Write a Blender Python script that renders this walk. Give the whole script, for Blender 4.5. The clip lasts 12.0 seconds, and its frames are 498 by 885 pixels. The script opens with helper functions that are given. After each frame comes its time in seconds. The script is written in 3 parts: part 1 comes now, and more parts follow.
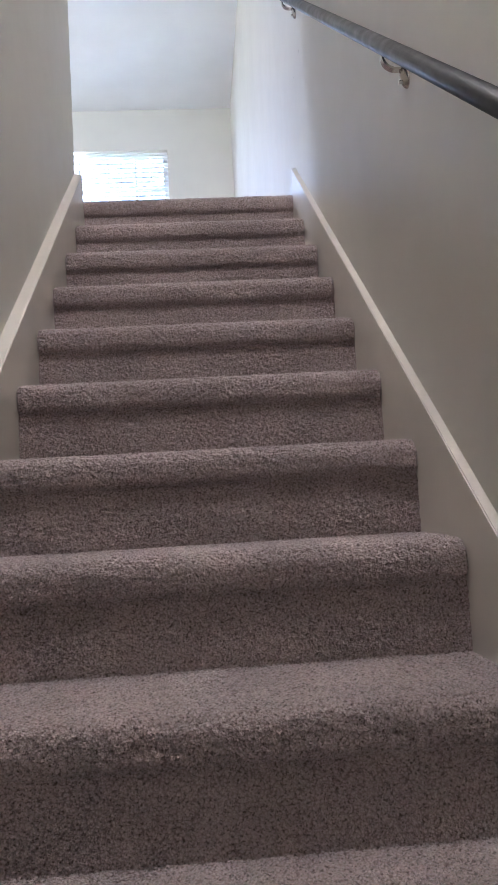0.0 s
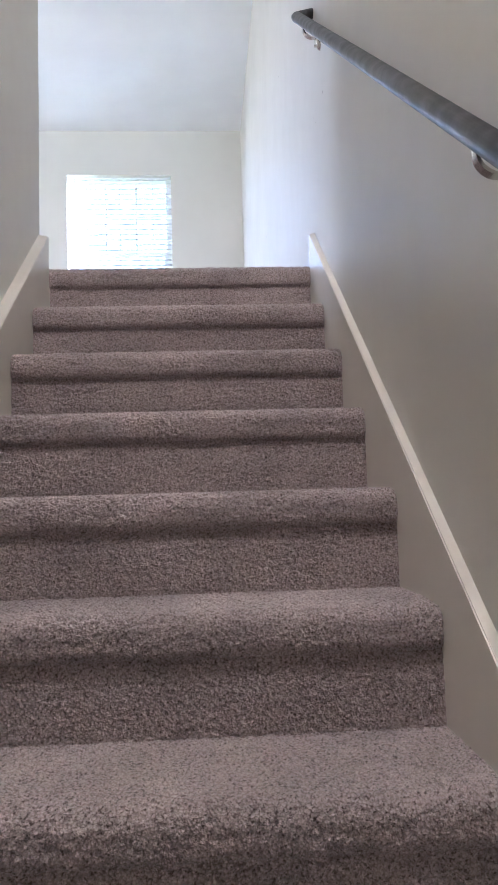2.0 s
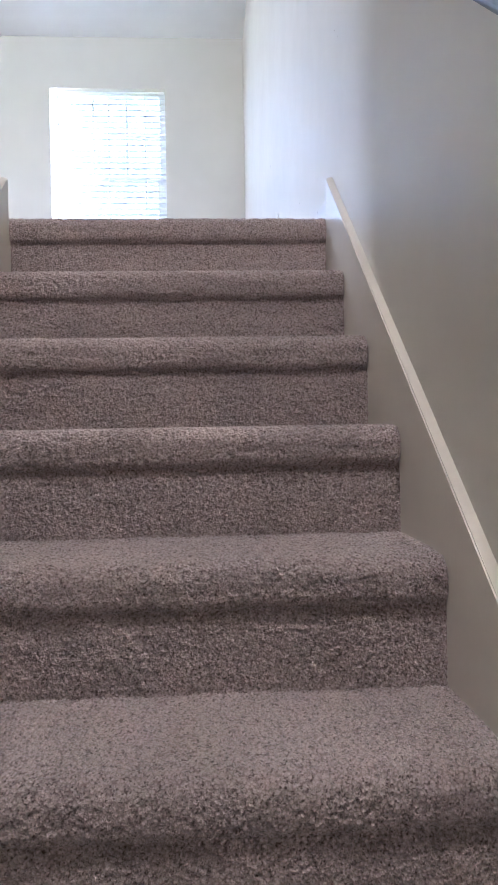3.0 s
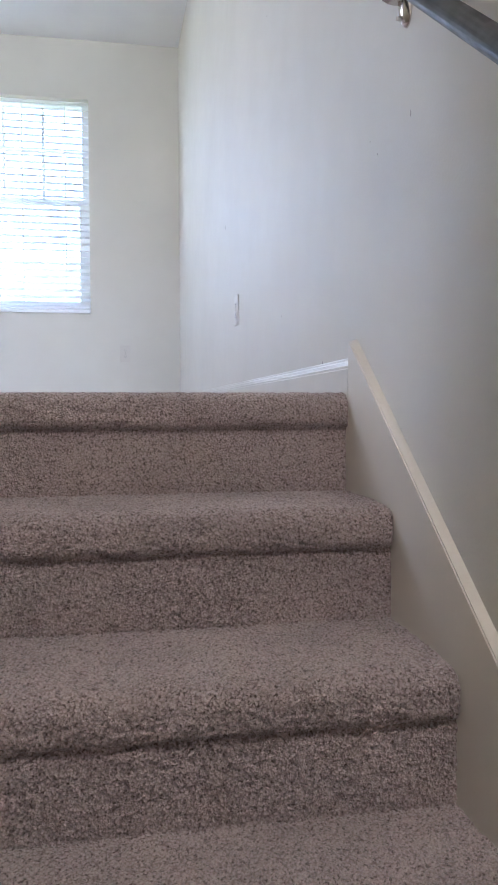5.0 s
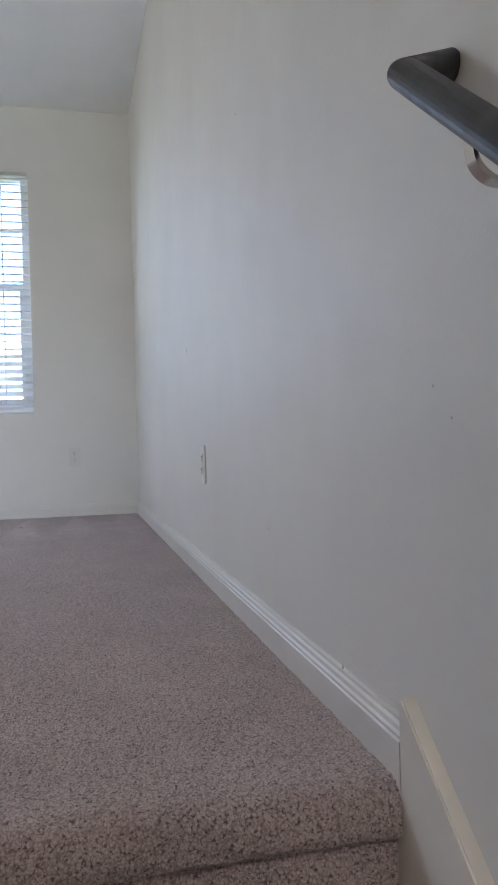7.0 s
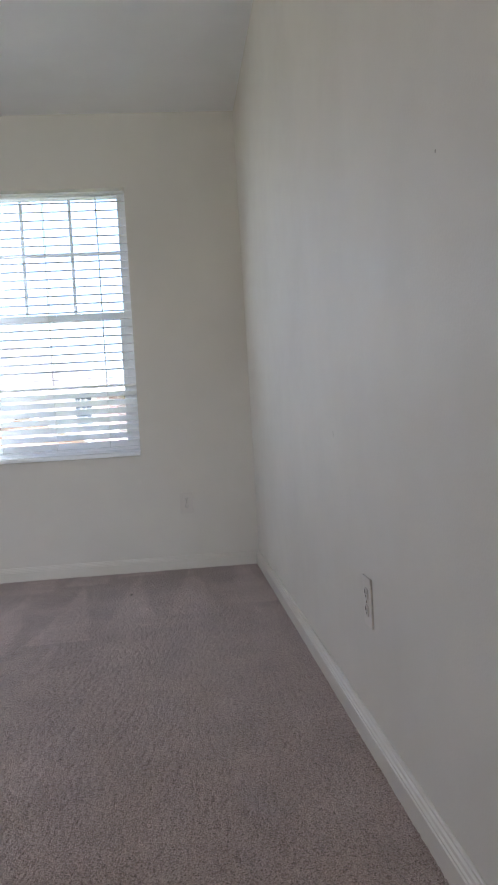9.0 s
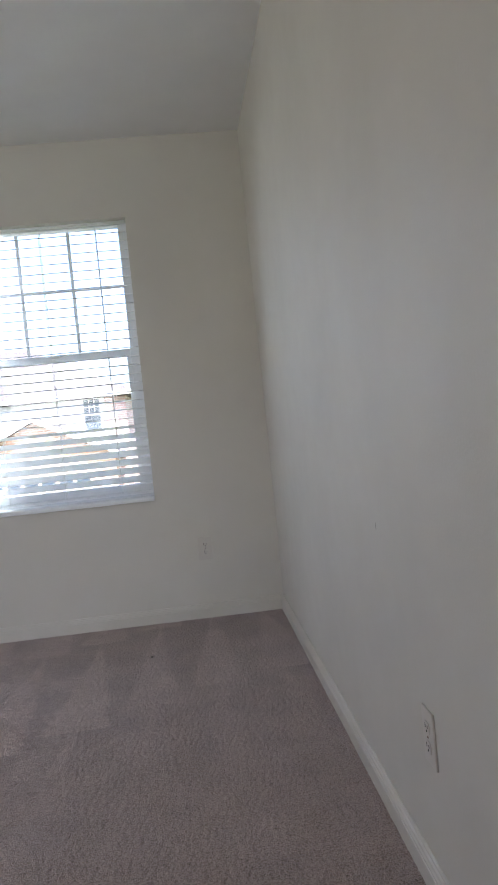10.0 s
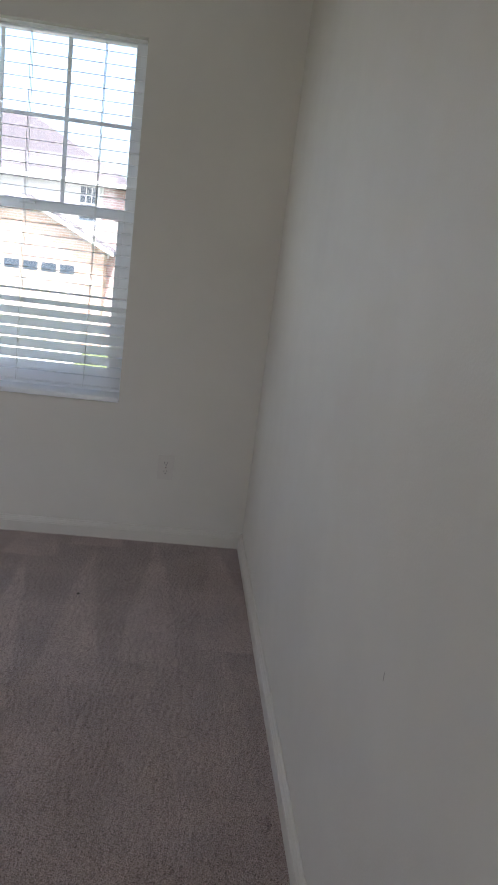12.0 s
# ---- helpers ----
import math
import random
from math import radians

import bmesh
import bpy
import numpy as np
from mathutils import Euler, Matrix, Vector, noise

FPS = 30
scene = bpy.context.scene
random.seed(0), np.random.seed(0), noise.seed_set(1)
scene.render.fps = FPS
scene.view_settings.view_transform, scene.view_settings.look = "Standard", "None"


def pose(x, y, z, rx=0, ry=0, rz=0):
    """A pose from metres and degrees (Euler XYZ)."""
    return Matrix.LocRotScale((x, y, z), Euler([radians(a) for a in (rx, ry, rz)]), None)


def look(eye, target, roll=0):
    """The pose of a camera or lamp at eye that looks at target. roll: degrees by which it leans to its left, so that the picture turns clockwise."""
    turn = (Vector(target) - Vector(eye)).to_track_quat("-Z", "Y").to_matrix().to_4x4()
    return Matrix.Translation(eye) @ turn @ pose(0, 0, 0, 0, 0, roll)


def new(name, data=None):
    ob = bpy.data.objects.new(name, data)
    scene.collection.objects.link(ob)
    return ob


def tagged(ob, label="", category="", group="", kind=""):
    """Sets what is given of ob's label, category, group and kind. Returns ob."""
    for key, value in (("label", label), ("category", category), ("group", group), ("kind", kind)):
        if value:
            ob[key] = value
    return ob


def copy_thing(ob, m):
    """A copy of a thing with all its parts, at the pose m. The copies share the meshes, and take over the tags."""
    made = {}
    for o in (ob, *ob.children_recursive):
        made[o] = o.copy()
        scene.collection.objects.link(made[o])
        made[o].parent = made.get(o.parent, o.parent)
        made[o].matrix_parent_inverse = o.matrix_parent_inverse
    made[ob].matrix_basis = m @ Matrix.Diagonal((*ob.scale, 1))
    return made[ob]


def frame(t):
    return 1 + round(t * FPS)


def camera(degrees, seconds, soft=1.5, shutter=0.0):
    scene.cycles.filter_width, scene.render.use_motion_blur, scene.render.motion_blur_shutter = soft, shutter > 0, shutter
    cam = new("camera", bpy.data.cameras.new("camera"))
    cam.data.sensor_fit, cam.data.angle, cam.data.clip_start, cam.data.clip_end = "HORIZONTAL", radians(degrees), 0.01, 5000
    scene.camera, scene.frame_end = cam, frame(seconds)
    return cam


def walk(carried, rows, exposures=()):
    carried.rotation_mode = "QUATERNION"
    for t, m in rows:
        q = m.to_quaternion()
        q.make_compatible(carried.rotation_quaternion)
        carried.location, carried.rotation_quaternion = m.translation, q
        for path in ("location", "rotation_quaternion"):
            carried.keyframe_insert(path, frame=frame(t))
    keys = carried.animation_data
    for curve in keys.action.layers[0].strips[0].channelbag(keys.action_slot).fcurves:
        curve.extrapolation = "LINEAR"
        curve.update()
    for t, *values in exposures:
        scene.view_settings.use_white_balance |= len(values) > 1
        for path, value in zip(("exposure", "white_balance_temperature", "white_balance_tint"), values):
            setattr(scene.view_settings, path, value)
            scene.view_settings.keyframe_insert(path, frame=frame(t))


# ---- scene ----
cam = camera(35.9, 12.0)

PATH = [
    (0, (-0.439, -3.064, -1.257), (-0.307, -1.074, -1.102), -3.3),
    (0.5, (-0.439, -2.943, -1.161), (-0.294, -0.958, -0.968), -3.4),
    (1, (-0.375, -2.767, -1.018), (-0.222, -0.783, -0.818), -2.0),
    (1.5, (-0.373, -2.6, -0.971), (-0.344, -0.609, -0.78), -3.2),
    (2, (-0.366, -2.477, -0.796), (-0.246, -0.488, -0.626), -1.7),
    (2.5, (-0.339, -2.296, -0.655), (-0.176, -0.304, -0.592), -0.2),
    (2.7, (-0.342, -2.212, -0.633), (-0.243, -0.215, -0.634), -1.1),
    (4.3, (-0.41, -1.677, -0.238), (-0.067, 0.293, -0.308), -0.3),
    (4.5, (-0.436, -1.597, -0.215), (-0.093, 0.372, -0.28), -0.3),
    (5, (-0.46, -1.467, -0.03), (-0.106, 0.499, -0.113), -0.2),
    (5.5, (-0.442, -1.311, 0.112), (-0.17, 0.671, 0.082), -0.5),
    (6, (-0.426, -1.126, 0.158), (-0.205, 0.861, 0.137), -2.0),
    (6.5, (-0.388, -0.997, 0.333), (0.018, 0.962, 0.323), -1.9),
    (7, (-0.362, -0.849, 0.413), (0.083, 1.1, 0.414), -1.7),
    (7.5, (-0.363, -0.648, 0.455), (-0.061, 1.329, 0.415), -2.8),
    (7.7, (-0.367, -0.567, 0.465), (-0.124, 1.417, 0.427), -2.4),
    (9.3, (-0.398, -0.187, 0.826), (-0.242, 1.805, 0.76), -4.4),
    (9.5, (-0.399, -0.128, 0.85), (-0.251, 1.865, 0.772), -6.6),
    (10, (-0.399, -0.019, 1.026), (-0.236, 1.973, 0.948), -5.8),
    (10.5, (-0.319, 0.159, 1.048), (-0.122, 2.147, 0.942), -3.3),
    (11, (-0.296, 0.288, 1.203), (-0.09, 2.267, 1.004), -1.2),
    (11.5, (-0.335, 0.499, 1.246), (-0.09, 2.436, 0.813), 3.0),
    (12, (-0.382, 0.643, 1.418), (-0.159, 2.557, 0.883), 7.5),
]
# ---------------------------------------------------------------- light
EXPOSURES = [(0.0, 4.45, 5150, 15), (2.7, 4.5, 5150, 15), (4.4, 4.05, 5250, 14), (5.0, 4.1, 5300, 14), (6.2, 3.5, 5350, 13), (7.7, 3.42, 5550, 13), (9.3, 2.98, 5850, 13), (10.5, 2.75, 5850, 13), (11.5, 2.45, 5850, 13), (12.0, 2.55, 5850, 13)]
walk(cam, [(t, look(eye, target, roll)) for t, eye, target, roll in PATH], EXPOSURES)

world = bpy.data.worlds.new("sky")
scene.world = world
world.use_nodes = True
wn = world.node_tree.nodes
sky = wn.new("ShaderNodeTexSky")
sky.sky_type = "NISHITA"
sky.sun_disc = False
sky.sun_elevation = radians(52)
sky.sun_rotation = radians(160)
sky.dust_density = 3.5
sky.air_density = 0.8
sky.ozone_density = 0.8
wn["Background"].inputs["Strength"].default_value = 0.15
world.node_tree.links.new(sky.outputs["Color"], wn["Background"].inputs["Color"])

sun_data = bpy.data.lights.new("sun", "SUN")
sun_data.energy = 4.0
sun_data.angle = radians(0.5)
sun_data.color = (1.0, 0.95, 0.88)
sun = new("sun", sun_data)
sun.matrix_world = look((4.0, -12.0, 20.0), (0.0, 0.0, 0.0))

def fill_lamp(name, place, target, wide, high, watts, colour):
    data = bpy.data.lights.new(name, "AREA")
    data.shape, data.size, data.size_y, data.energy, data.color = "RECTANGLE", wide, high, watts, colour
    new(name, data).matrix_world = look(place, target)


# unseen fill lamps added at upper-room side and end openings and the hall transom
fill_lamp("side_fill", (-3.97, 1.5, 1.4), (-0.4, 0.9, 1.6), 0.95, 0.95, 2.2, (1.0, 0.87, 0.73))
fill_lamp("end_fill", (-2.4, -5.47, 1.4), (-2.2, 3.0, 1.4), 1.8, 1.5, 6.0, (0.80, 0.91, 1.0))
# warm fill for the lower stairs, in a transom recess closed behind
fill_lamp("hall_fill", (-0.45, -5.45, -0.374), (-0.40, -2.4, -1.3), 0.7, 0.28, 0.25, (1.0, 0.86, 0.69))
# thin strip lamp added at the front window's jamb to brighten the long wall
fill_lamp("window_light", (-1.446, 3.95, 1.345), (-0.446, 3.15, 1.345), 0.03, 1.30, 0.9, (0.88, 0.94, 1.0))

LAMP = 10.0                              # glow of the warm lamp over the stairs

# ---------------------------------------------------------------- plan (metres)
RISE, RUN, STEPS = 0.191, 0.255, 14      # stairs climb towards +y, the top nosing at y = 0, z = 0
WIDTH = 0.852                            # carpet between the two skirt boards, x from -WIDTH to 0
SKIRT = 0.021                            # thickness of the skirt boards
WALL_R = SKIRT                           # face of the long wall beside the stairs
WALL_L = -WIDTH - 0.031                  # face of the short wall beside the stairs
FAR = 3.89                               # face of the window wall
CEIL = 2.448
LOW = -RISE * STEPS                      # lower floor
ROOM_L = -3.9                            # closing wall of the upper room
BACK = -5.4                              # closing wall of the lower hall
WIN = (-1.459, -0.584, 0.632, 2.058)        # window opening: x0, x1, z0, z1
GROUND = -2.9


# ---------------------------------------------------------------- helpers
def mesh_object(name, bm, material, parent=None, smooth=False):
    me = bpy.data.meshes.new(name)
    bm.normal_update()
    bm.to_mesh(me)
    bm.free()
    if material:
        me.materials.append(material)
    if smooth:
        for p in me.polygons:
            p.use_smooth = True
    ob = new(name, me)
    ob.parent = parent
    return ob


def part(name, bm, material, parent, label="", smooth=False):
    ob = mesh_object(name, bm, material, parent, smooth)
    return tagged(ob, label) if label else ob


def empty(name, place=(0, 0, 0)):
    ob = new(name)
    ob.empty_display_size = 0.1
    ob.location = place
    return ob


def box(x0, x1, y0, y1, z0, z1, bevel=0.0, segments=2, bm=None):
    bm = bm or bmesh.new()
    made = bmesh.ops.create_cube(bm, size=1.0)["verts"]
    for v in made:
        v.co = Vector((x0 + (v.co.x + 0.5) * (x1 - x0), y0 + (v.co.y + 0.5) * (y1 - y0), z0 + (v.co.z + 0.5) * (z1 - z0)))
    if bevel:
        edges = list({e for v in made for e in v.link_edges})
        bmesh.ops.bevel(bm, geom=edges, offset=bevel, segments=segments, affect="EDGES", profile=0.5)
    return bm


def prism(outline, axis, a, b, bm=None):
    """A closed outline of 2D points drawn out along an axis from a to b."""
    bm = bm or bmesh.new()

    def place(p, d):
        if axis == "x":
            return (d, p[0], p[1])
        if axis == "y":
            return (p[0], d, p[1])
        return (p[0], p[1], d)

    one = [bm.verts.new(place(p, a)) for p in outline]
    two = [bm.verts.new(place(p, b)) for p in outline]
    bm.faces.new(one)
    bm.faces.new(two[::-1])
    for i in range(len(outline)):
        j = (i + 1) % len(outline)
        bm.faces.new((one[j], one[i], two[i], two[j]))
    bmesh.ops.recalc_face_normals(bm, faces=bm.faces[:])
    return bm


def tube(points, radius, sides=12, squash=1.0, bm=None):
    """A round bar along a line of points, capped."""
    bm = bm or bmesh.new()
    rings = []
    for i, p in enumerate(points):
        p = Vector(p)
        a = Vector(points[max(i - 1, 0)])
        b = Vector(points[min(i + 1, len(points) - 1)])
        d = (b - a).normalized()
        side = d.cross(Vector((0, 0, 1)))
        side = Vector((1, 0, 0)) if side.length < 1e-4 else side.normalized()
        up = side.cross(d).normalized()
        rings.append([bm.verts.new(p + radius * (math.cos(k * math.tau / sides) * side * squash + math.sin(k * math.tau / sides) * up)) for k in range(sides)])
    for r, s in zip(rings, rings[1:]):
        for k in range(sides):
            bm.faces.new((r[k], r[(k + 1) % sides], s[(k + 1) % sides], s[k]))
    bm.faces.new(rings[0][::-1])
    bm.faces.new(rings[-1])
    bmesh.ops.recalc_face_normals(bm, faces=bm.faces[:])
    return bm


# ---------------------------------------------------------------- materials
def material(name, colour, rough=0.6, metal=0.0):
    m = bpy.data.materials.new(name)
    m.use_nodes = True
    b = m.node_tree.nodes["Principled BSDF"]
    b.inputs["Base Color"].default_value = (*colour, 1)
    b.inputs["Roughness"].default_value = rough
    b.inputs["Metallic"].default_value = metal
    return m


def node(m, kind, **values):
    n = m.node_tree.nodes.new(kind)
    for key, value in values.items():
        n.inputs[key].default_value = value
    return n


def link(m, a, b):
    m.node_tree.links.new(a, b)


def coords(m, scale=(1, 1, 1)):
    c = node(m, "ShaderNodeNewGeometry")
    mp = node(m, "ShaderNodeMapping", Scale=scale)
    link(m, c.outputs["Position"], mp.inputs["Vector"])
    return mp.outputs["Vector"]


def noise_of(m, scale, detail=3.0, vector=None, roughness=0.55):
    n = node(m, "ShaderNodeTexNoise", Scale=scale, Detail=detail, Roughness=roughness)
    link(m, vector or coords(m), n.inputs["Vector"])
    return n.outputs["Fac"]


def ramp(m, fac, stops):
    r = node(m, "ShaderNodeValToRGB")
    el = r.color_ramp.elements
    while len(el) < len(stops):
        el.new(0.5)
    for e, (at, c) in zip(el, stops):
        e.position = at
        e.color = (*c, 1)
    link(m, fac, r.inputs["Fac"])
    return r.outputs["Color"]


def mix(m, fac, a, b, how="MIX"):
    n = m.node_tree.nodes.new("ShaderNodeMix")
    n.data_type = "RGBA"
    n.blend_type = how
    for value, socket in ((fac, n.inputs[0]), (a, n.inputs[6]), (b, n.inputs[7])):
        if isinstance(value, (int, float)):
            socket.default_value = value
        elif isinstance(value, tuple):
            socket.default_value = (*value, 1)
        else:
            link(m, value, socket)
    return n.outputs[2]


def bump(m, height, strength, distance):
    n = node(m, "ShaderNodeBump", Strength=strength, Distance=distance)
    link(m, height, n.inputs["Height"])
    link(m, n.outputs["Normal"], m.node_tree.nodes["Principled BSDF"].inputs["Normal"])
    return n


def base(m, colour, socket="Base Color"):
    link(m, colour, m.node_tree.nodes["Principled BSDF"].inputs[socket])


def paint(name, colour, rough, relief, scale):
    """Rolled wall paint: faint cloudiness and an orange-peel relief."""
    m = material(name, colour, rough)
    lo = tuple(c * 0.955 for c in colour)
    hi = tuple(min(1, c * 1.03) for c in colour)
    base(m, ramp(m, noise_of(m, 1.7, 4), [(0.3, lo), (0.7, hi)]))
    bump(m, noise_of(m, scale, 3), 0.4, relief)
    rr = ramp(m, noise_of(m, 9, 3), [(0.3, (rough - 0.06,) * 3), (0.7, (rough + 0.06,) * 3)])
    base(m, rr, "Roughness")
    return m


wall_paint = paint("wall_paint", (0.64, 0.612, 0.55), 0.58, 0.0009, 150)
ceiling_paint = paint("ceiling_paint", (0.82, 0.82, 0.81), 0.8, 0.0016, 90)
trim_paint = paint("trim_paint", (0.66, 0.615, 0.54), 0.40, 0.0003, 60)
base_paint = paint("baseboard_paint", (0.62, 0.59, 0.53), 0.38, 0.0003, 60)
vinyl = paint("window_vinyl", (0.82, 0.83, 0.83), 0.40, 0.0002, 40)
plate_plastic = material("outlet_plastic", (0.62, 0.585, 0.53), 0.35)
slot_dark = material("socket_slot", (0.02, 0.02, 0.02), 0.6)
nickel = material("brushed_nickel", (0.62, 0.58, 0.53), 0.22, 1.0)
cord_cloth = material("blind_cord", (0.75, 0.75, 0.73), 0.7)
wand_dark = material("tilt_wand_plastic", (0.22, 0.22, 0.23), 0.25)
speck_dark = material("lint", (0.05, 0.045, 0.04), 0.9)
chip = material("paint_chip", (0.45, 0.42, 0.37), 0.6)

rail_paint = material("dark_rail_stain", (0.03, 0.029, 0.03), 0.3)
base(rail_paint, ramp(rail_paint, noise_of(rail_paint, 30, 4, coords(rail_paint, (6, 1, 1))), [(0.3, (0.022, 0.021, 0.022)), (0.75, (0.045, 0.042, 0.042))]))
bump(rail_paint, noise_of(rail_paint, 120, 3, coords(rail_paint, (4, 0.5, 1))), 0.15, 0.0006)
base(rail_paint, ramp(rail_paint, noise_of(rail_paint, 25, 3), [(0.3, (0.36,) * 3), (0.7, (0.48,) * 3)]), "Roughness")


def carpet_material(name, swaths):
    m = material(name, (0.2, 0.17, 0.15), 0.95)
    tuft = node(m, "ShaderNodeTexVoronoi", Scale=250.0)
    link(m, coords(m), tuft.inputs["Vector"])
    fleck = ramp(m, tuft.outputs["Color"], [(0.1, (0.47, 0.385, 0.373)), (0.5, (0.55, 0.455, 0.442)), (0.9, (0.62, 0.52, 0.505))])
    fine = ramp(m, noise_of(m, 520, 3), [(0.35, (0.80, 0.785, 0.77)), (0.6, (1, 1, 1))])
    colour = mix(m, 1.0, fleck, fine, "MULTIPLY")
    # shade of small pits in the pile, painted dark into the colour
    pit_shade = ramp(m, noise_of(m, 230, 2), [(0.34, (0.33, 0.295, 0.28)), (0.44, (1, 1, 1))])
    colour = mix(m, 1.0, colour, pit_shade, "MULTIPLY")
    # shade between the tufts, also put into the colour, stronger in random patches
    gap_shade = ramp(m, tuft.outputs["Distance"], [(0.42, (1, 1, 1)), (0.75, (0.56, 0.51, 0.495))])
    shade_mask = ramp(m, noise_of(m, 55, 4), [(0.34, (0.55, 0.55, 0.55)), (0.6, (1, 1, 1))])
    colour = mix(m, shade_mask, colour, mix(m, 1.0, colour, gap_shade, "MULTIPLY"))
    worn = ramp(m, noise_of(m, 5.5, 4), [(0.3, (0.88, 0.87, 0.86)), (0.72, (1.1, 1.09, 1.07))])
    colour = mix(m, 1.0, colour, worn, "MULTIPLY")
    if swaths:
        # strokes of the vacuum cleaner: the nap brushed to and fro in long wedges
        geo = node(m, "ShaderNodeNewGeometry")
        xyz = node(m, "ShaderNodeSeparateXYZ")
        link(m, geo.outputs["Position"], xyz.inputs[0])

        def calc(how, a, b):
            n = node(m, "ShaderNodeMath")
            n.operation = how
            for value, socket in ((a, n.inputs[0]), (b, n.inputs[1])):
                if isinstance(value, (int, float)):
                    socket.default_value = value
                else:
                    link(m, value, socket)
            return n.outputs[0]

        wander = calc("MULTIPLY", calc("SUBTRACT", noise_of(m, 1.6, 3), 0.5), 0.09)
        x = calc("ADD", xyz.outputs["X"], wander)
        lane = calc("MULTIPLY", calc("SINE", calc("MULTIPLY", calc("FLOOR", calc("DIVIDE", calc("ADD", x, 10.24 + 0.13), 0.26), 0), 12.9898), 0), 0.34)
        back = calc("DIVIDE", calc("SUBTRACT", 3.80, calc("ADD", calc("ADD", xyz.outputs["Y"], wander), lane)), 1.05)
        across = calc("ABSOLUTE", calc("SUBTRACT", calc("FRACT", calc("DIVIDE", calc("ADD", x, 10.24 + 0.13), 0.26), 0), 0.5), 0)
        inside = calc("SUBTRACT", calc("MULTIPLY", calc("FRACT", back, 0), 0.42), across)
        wedge = ramp(m, calc("ADD", inside, 0.5), [(0.46, (0.91, 0.91, 0.91)), (0.54, (1.20, 1.20, 1.20))])
        fade = ramp(m, calc("DIVIDE", back, 4.0), [(0.26, (1, 1, 1)), (0.30, (0.25, 0.25, 0.25)), (0.8, (0, 0, 0))])
        patchy = mix(m, 1.0, fade, ramp(m, noise_of(m, 2.6, 2), [(0.36, (0.35, 0.35, 0.35)), (0.55, (1, 1, 1))]), "MULTIPLY")
        colour = mix(m, 1.0, colour, mix(m, patchy, (1.0, 1.0, 1.0), wedge), "MULTIPLY")
    base(m, colour)
    both = node(m, "ShaderNodeMath")
    both.operation = "ADD"
    link(m, noise_of(m, 420, 3), both.inputs[0])
    link(m, tuft.outputs["Distance"], both.inputs[1])
    bump(m, both.outputs[0], 0.75, 0.004)
    b = m.node_tree.nodes["Principled BSDF"]
    b.inputs["Sheen Weight"].default_value = 0.25
    b.inputs["Sheen Roughness"].default_value = 0.6
    return m


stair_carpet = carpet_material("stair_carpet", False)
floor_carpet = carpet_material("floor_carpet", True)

# white faux-wood blind: lets a little daylight through
slat_white = material("slat_white", (0.90, 0.90, 0.88), 0.4)
tr = node(slat_white, "ShaderNodeBsdfTranslucent")
tr.inputs["Color"].default_value = (0.98, 0.98, 0.98, 1)
ms = node(slat_white, "ShaderNodeMixShader")
ms.inputs["Fac"].default_value = 0.85
out = slat_white.node_tree.nodes["Material Output"]
link(slat_white, slat_white.node_tree.nodes["Principled BSDF"].outputs[0], ms.inputs[1])
link(slat_white, tr.outputs[0], ms.inputs[2])
link(slat_white, ms.outputs[0], out.inputs["Surface"])

glass = bpy.data.materials.new("window_glass")
glass.use_nodes = True
gb = glass.node_tree.nodes["Principled BSDF"]
gb.inputs["Transmission Weight"].default_value = 1.0
gb.inputs["Roughness"].default_value = 0.0
gb.inputs["IOR"].default_value = 1.45


def brick_material(name, one, two, mortar, scale):
    m = material(name, one, 0.85)
    t = node(m, "ShaderNodeTexBrick", Scale=scale)
    t.inputs["Color1"].default_value = (*one, 1)
    t.inputs["Color2"].default_value = (*two, 1)
    t.inputs["Mortar"].default_value = (*mortar, 1)
    t.inputs["Mortar Size"].default_value = 0.012
    t.inputs["Brick Width"].default_value = 0.22
    t.inputs["Row Height"].default_value = 0.075
    geo = node(m, "ShaderNodeNewGeometry")
    sep = node(m, "ShaderNodeSeparateXYZ")
    com = node(m, "ShaderNodeCombineXYZ")
    add = node(m, "ShaderNodeMath")
    link(m, geo.outputs["Position"], sep.inputs[0])
    link(m, sep.outputs["X"], add.inputs[0])
    link(m, sep.outputs["Y"], add.inputs[1])
    link(m, add.outputs[0], com.inputs["X"])
    link(m, sep.outputs["Z"], com.inputs["Y"])
    link(m, com.outputs[0], t.inputs["Vector"])
    base(m, mix(m, 1.0, t.outputs["Color"], ramp(m, noise_of(m, 1.3, 4), [(0.3, (0.8, 0.8, 0.8)), (0.7, (1.1, 1.1, 1.1))]), "MULTIPLY"))
    bump(m, t.outputs["Fac"], -0.4, 0.01)
    return m


brick_tan = brick_material("tan_brick", (0.46, 0.29, 0.19), (0.38, 0.22, 0.14), (0.5, 0.44, 0.38), 1.0)
brick_pink = brick_material("pink_brick", (0.42, 0.27, 0.24), (0.34, 0.21, 0.19), (0.5, 0.45, 0.42), 1.0)
siding_white = paint("white_siding", (0.8, 0.79, 0.76), 0.7, 0.003, 14)
shingle = material("roof_shingle", (0.2, 0.18, 0.18), 0.9)
base(shingle, ramp(shingle, noise_of(shingle, 6, 5, coords(shingle, (1, 1, 5))), [(0.3, (0.062, 0.055, 0.058)), (0.7, (0.10, 0.088, 0.09))]))
door_beige = paint("garage_door_paint", (0.42, 0.34, 0.26), 0.5, 0.001, 20)
far_glass = material("far_window_glass", (0.05, 0.065, 0.08), 0.2)
far_glass.node_tree.nodes["Principled BSDF"].inputs["Specular IOR Level"].default_value = 0.2
grass = material("grass", (0.07, 0.1, 0.03), 0.95)
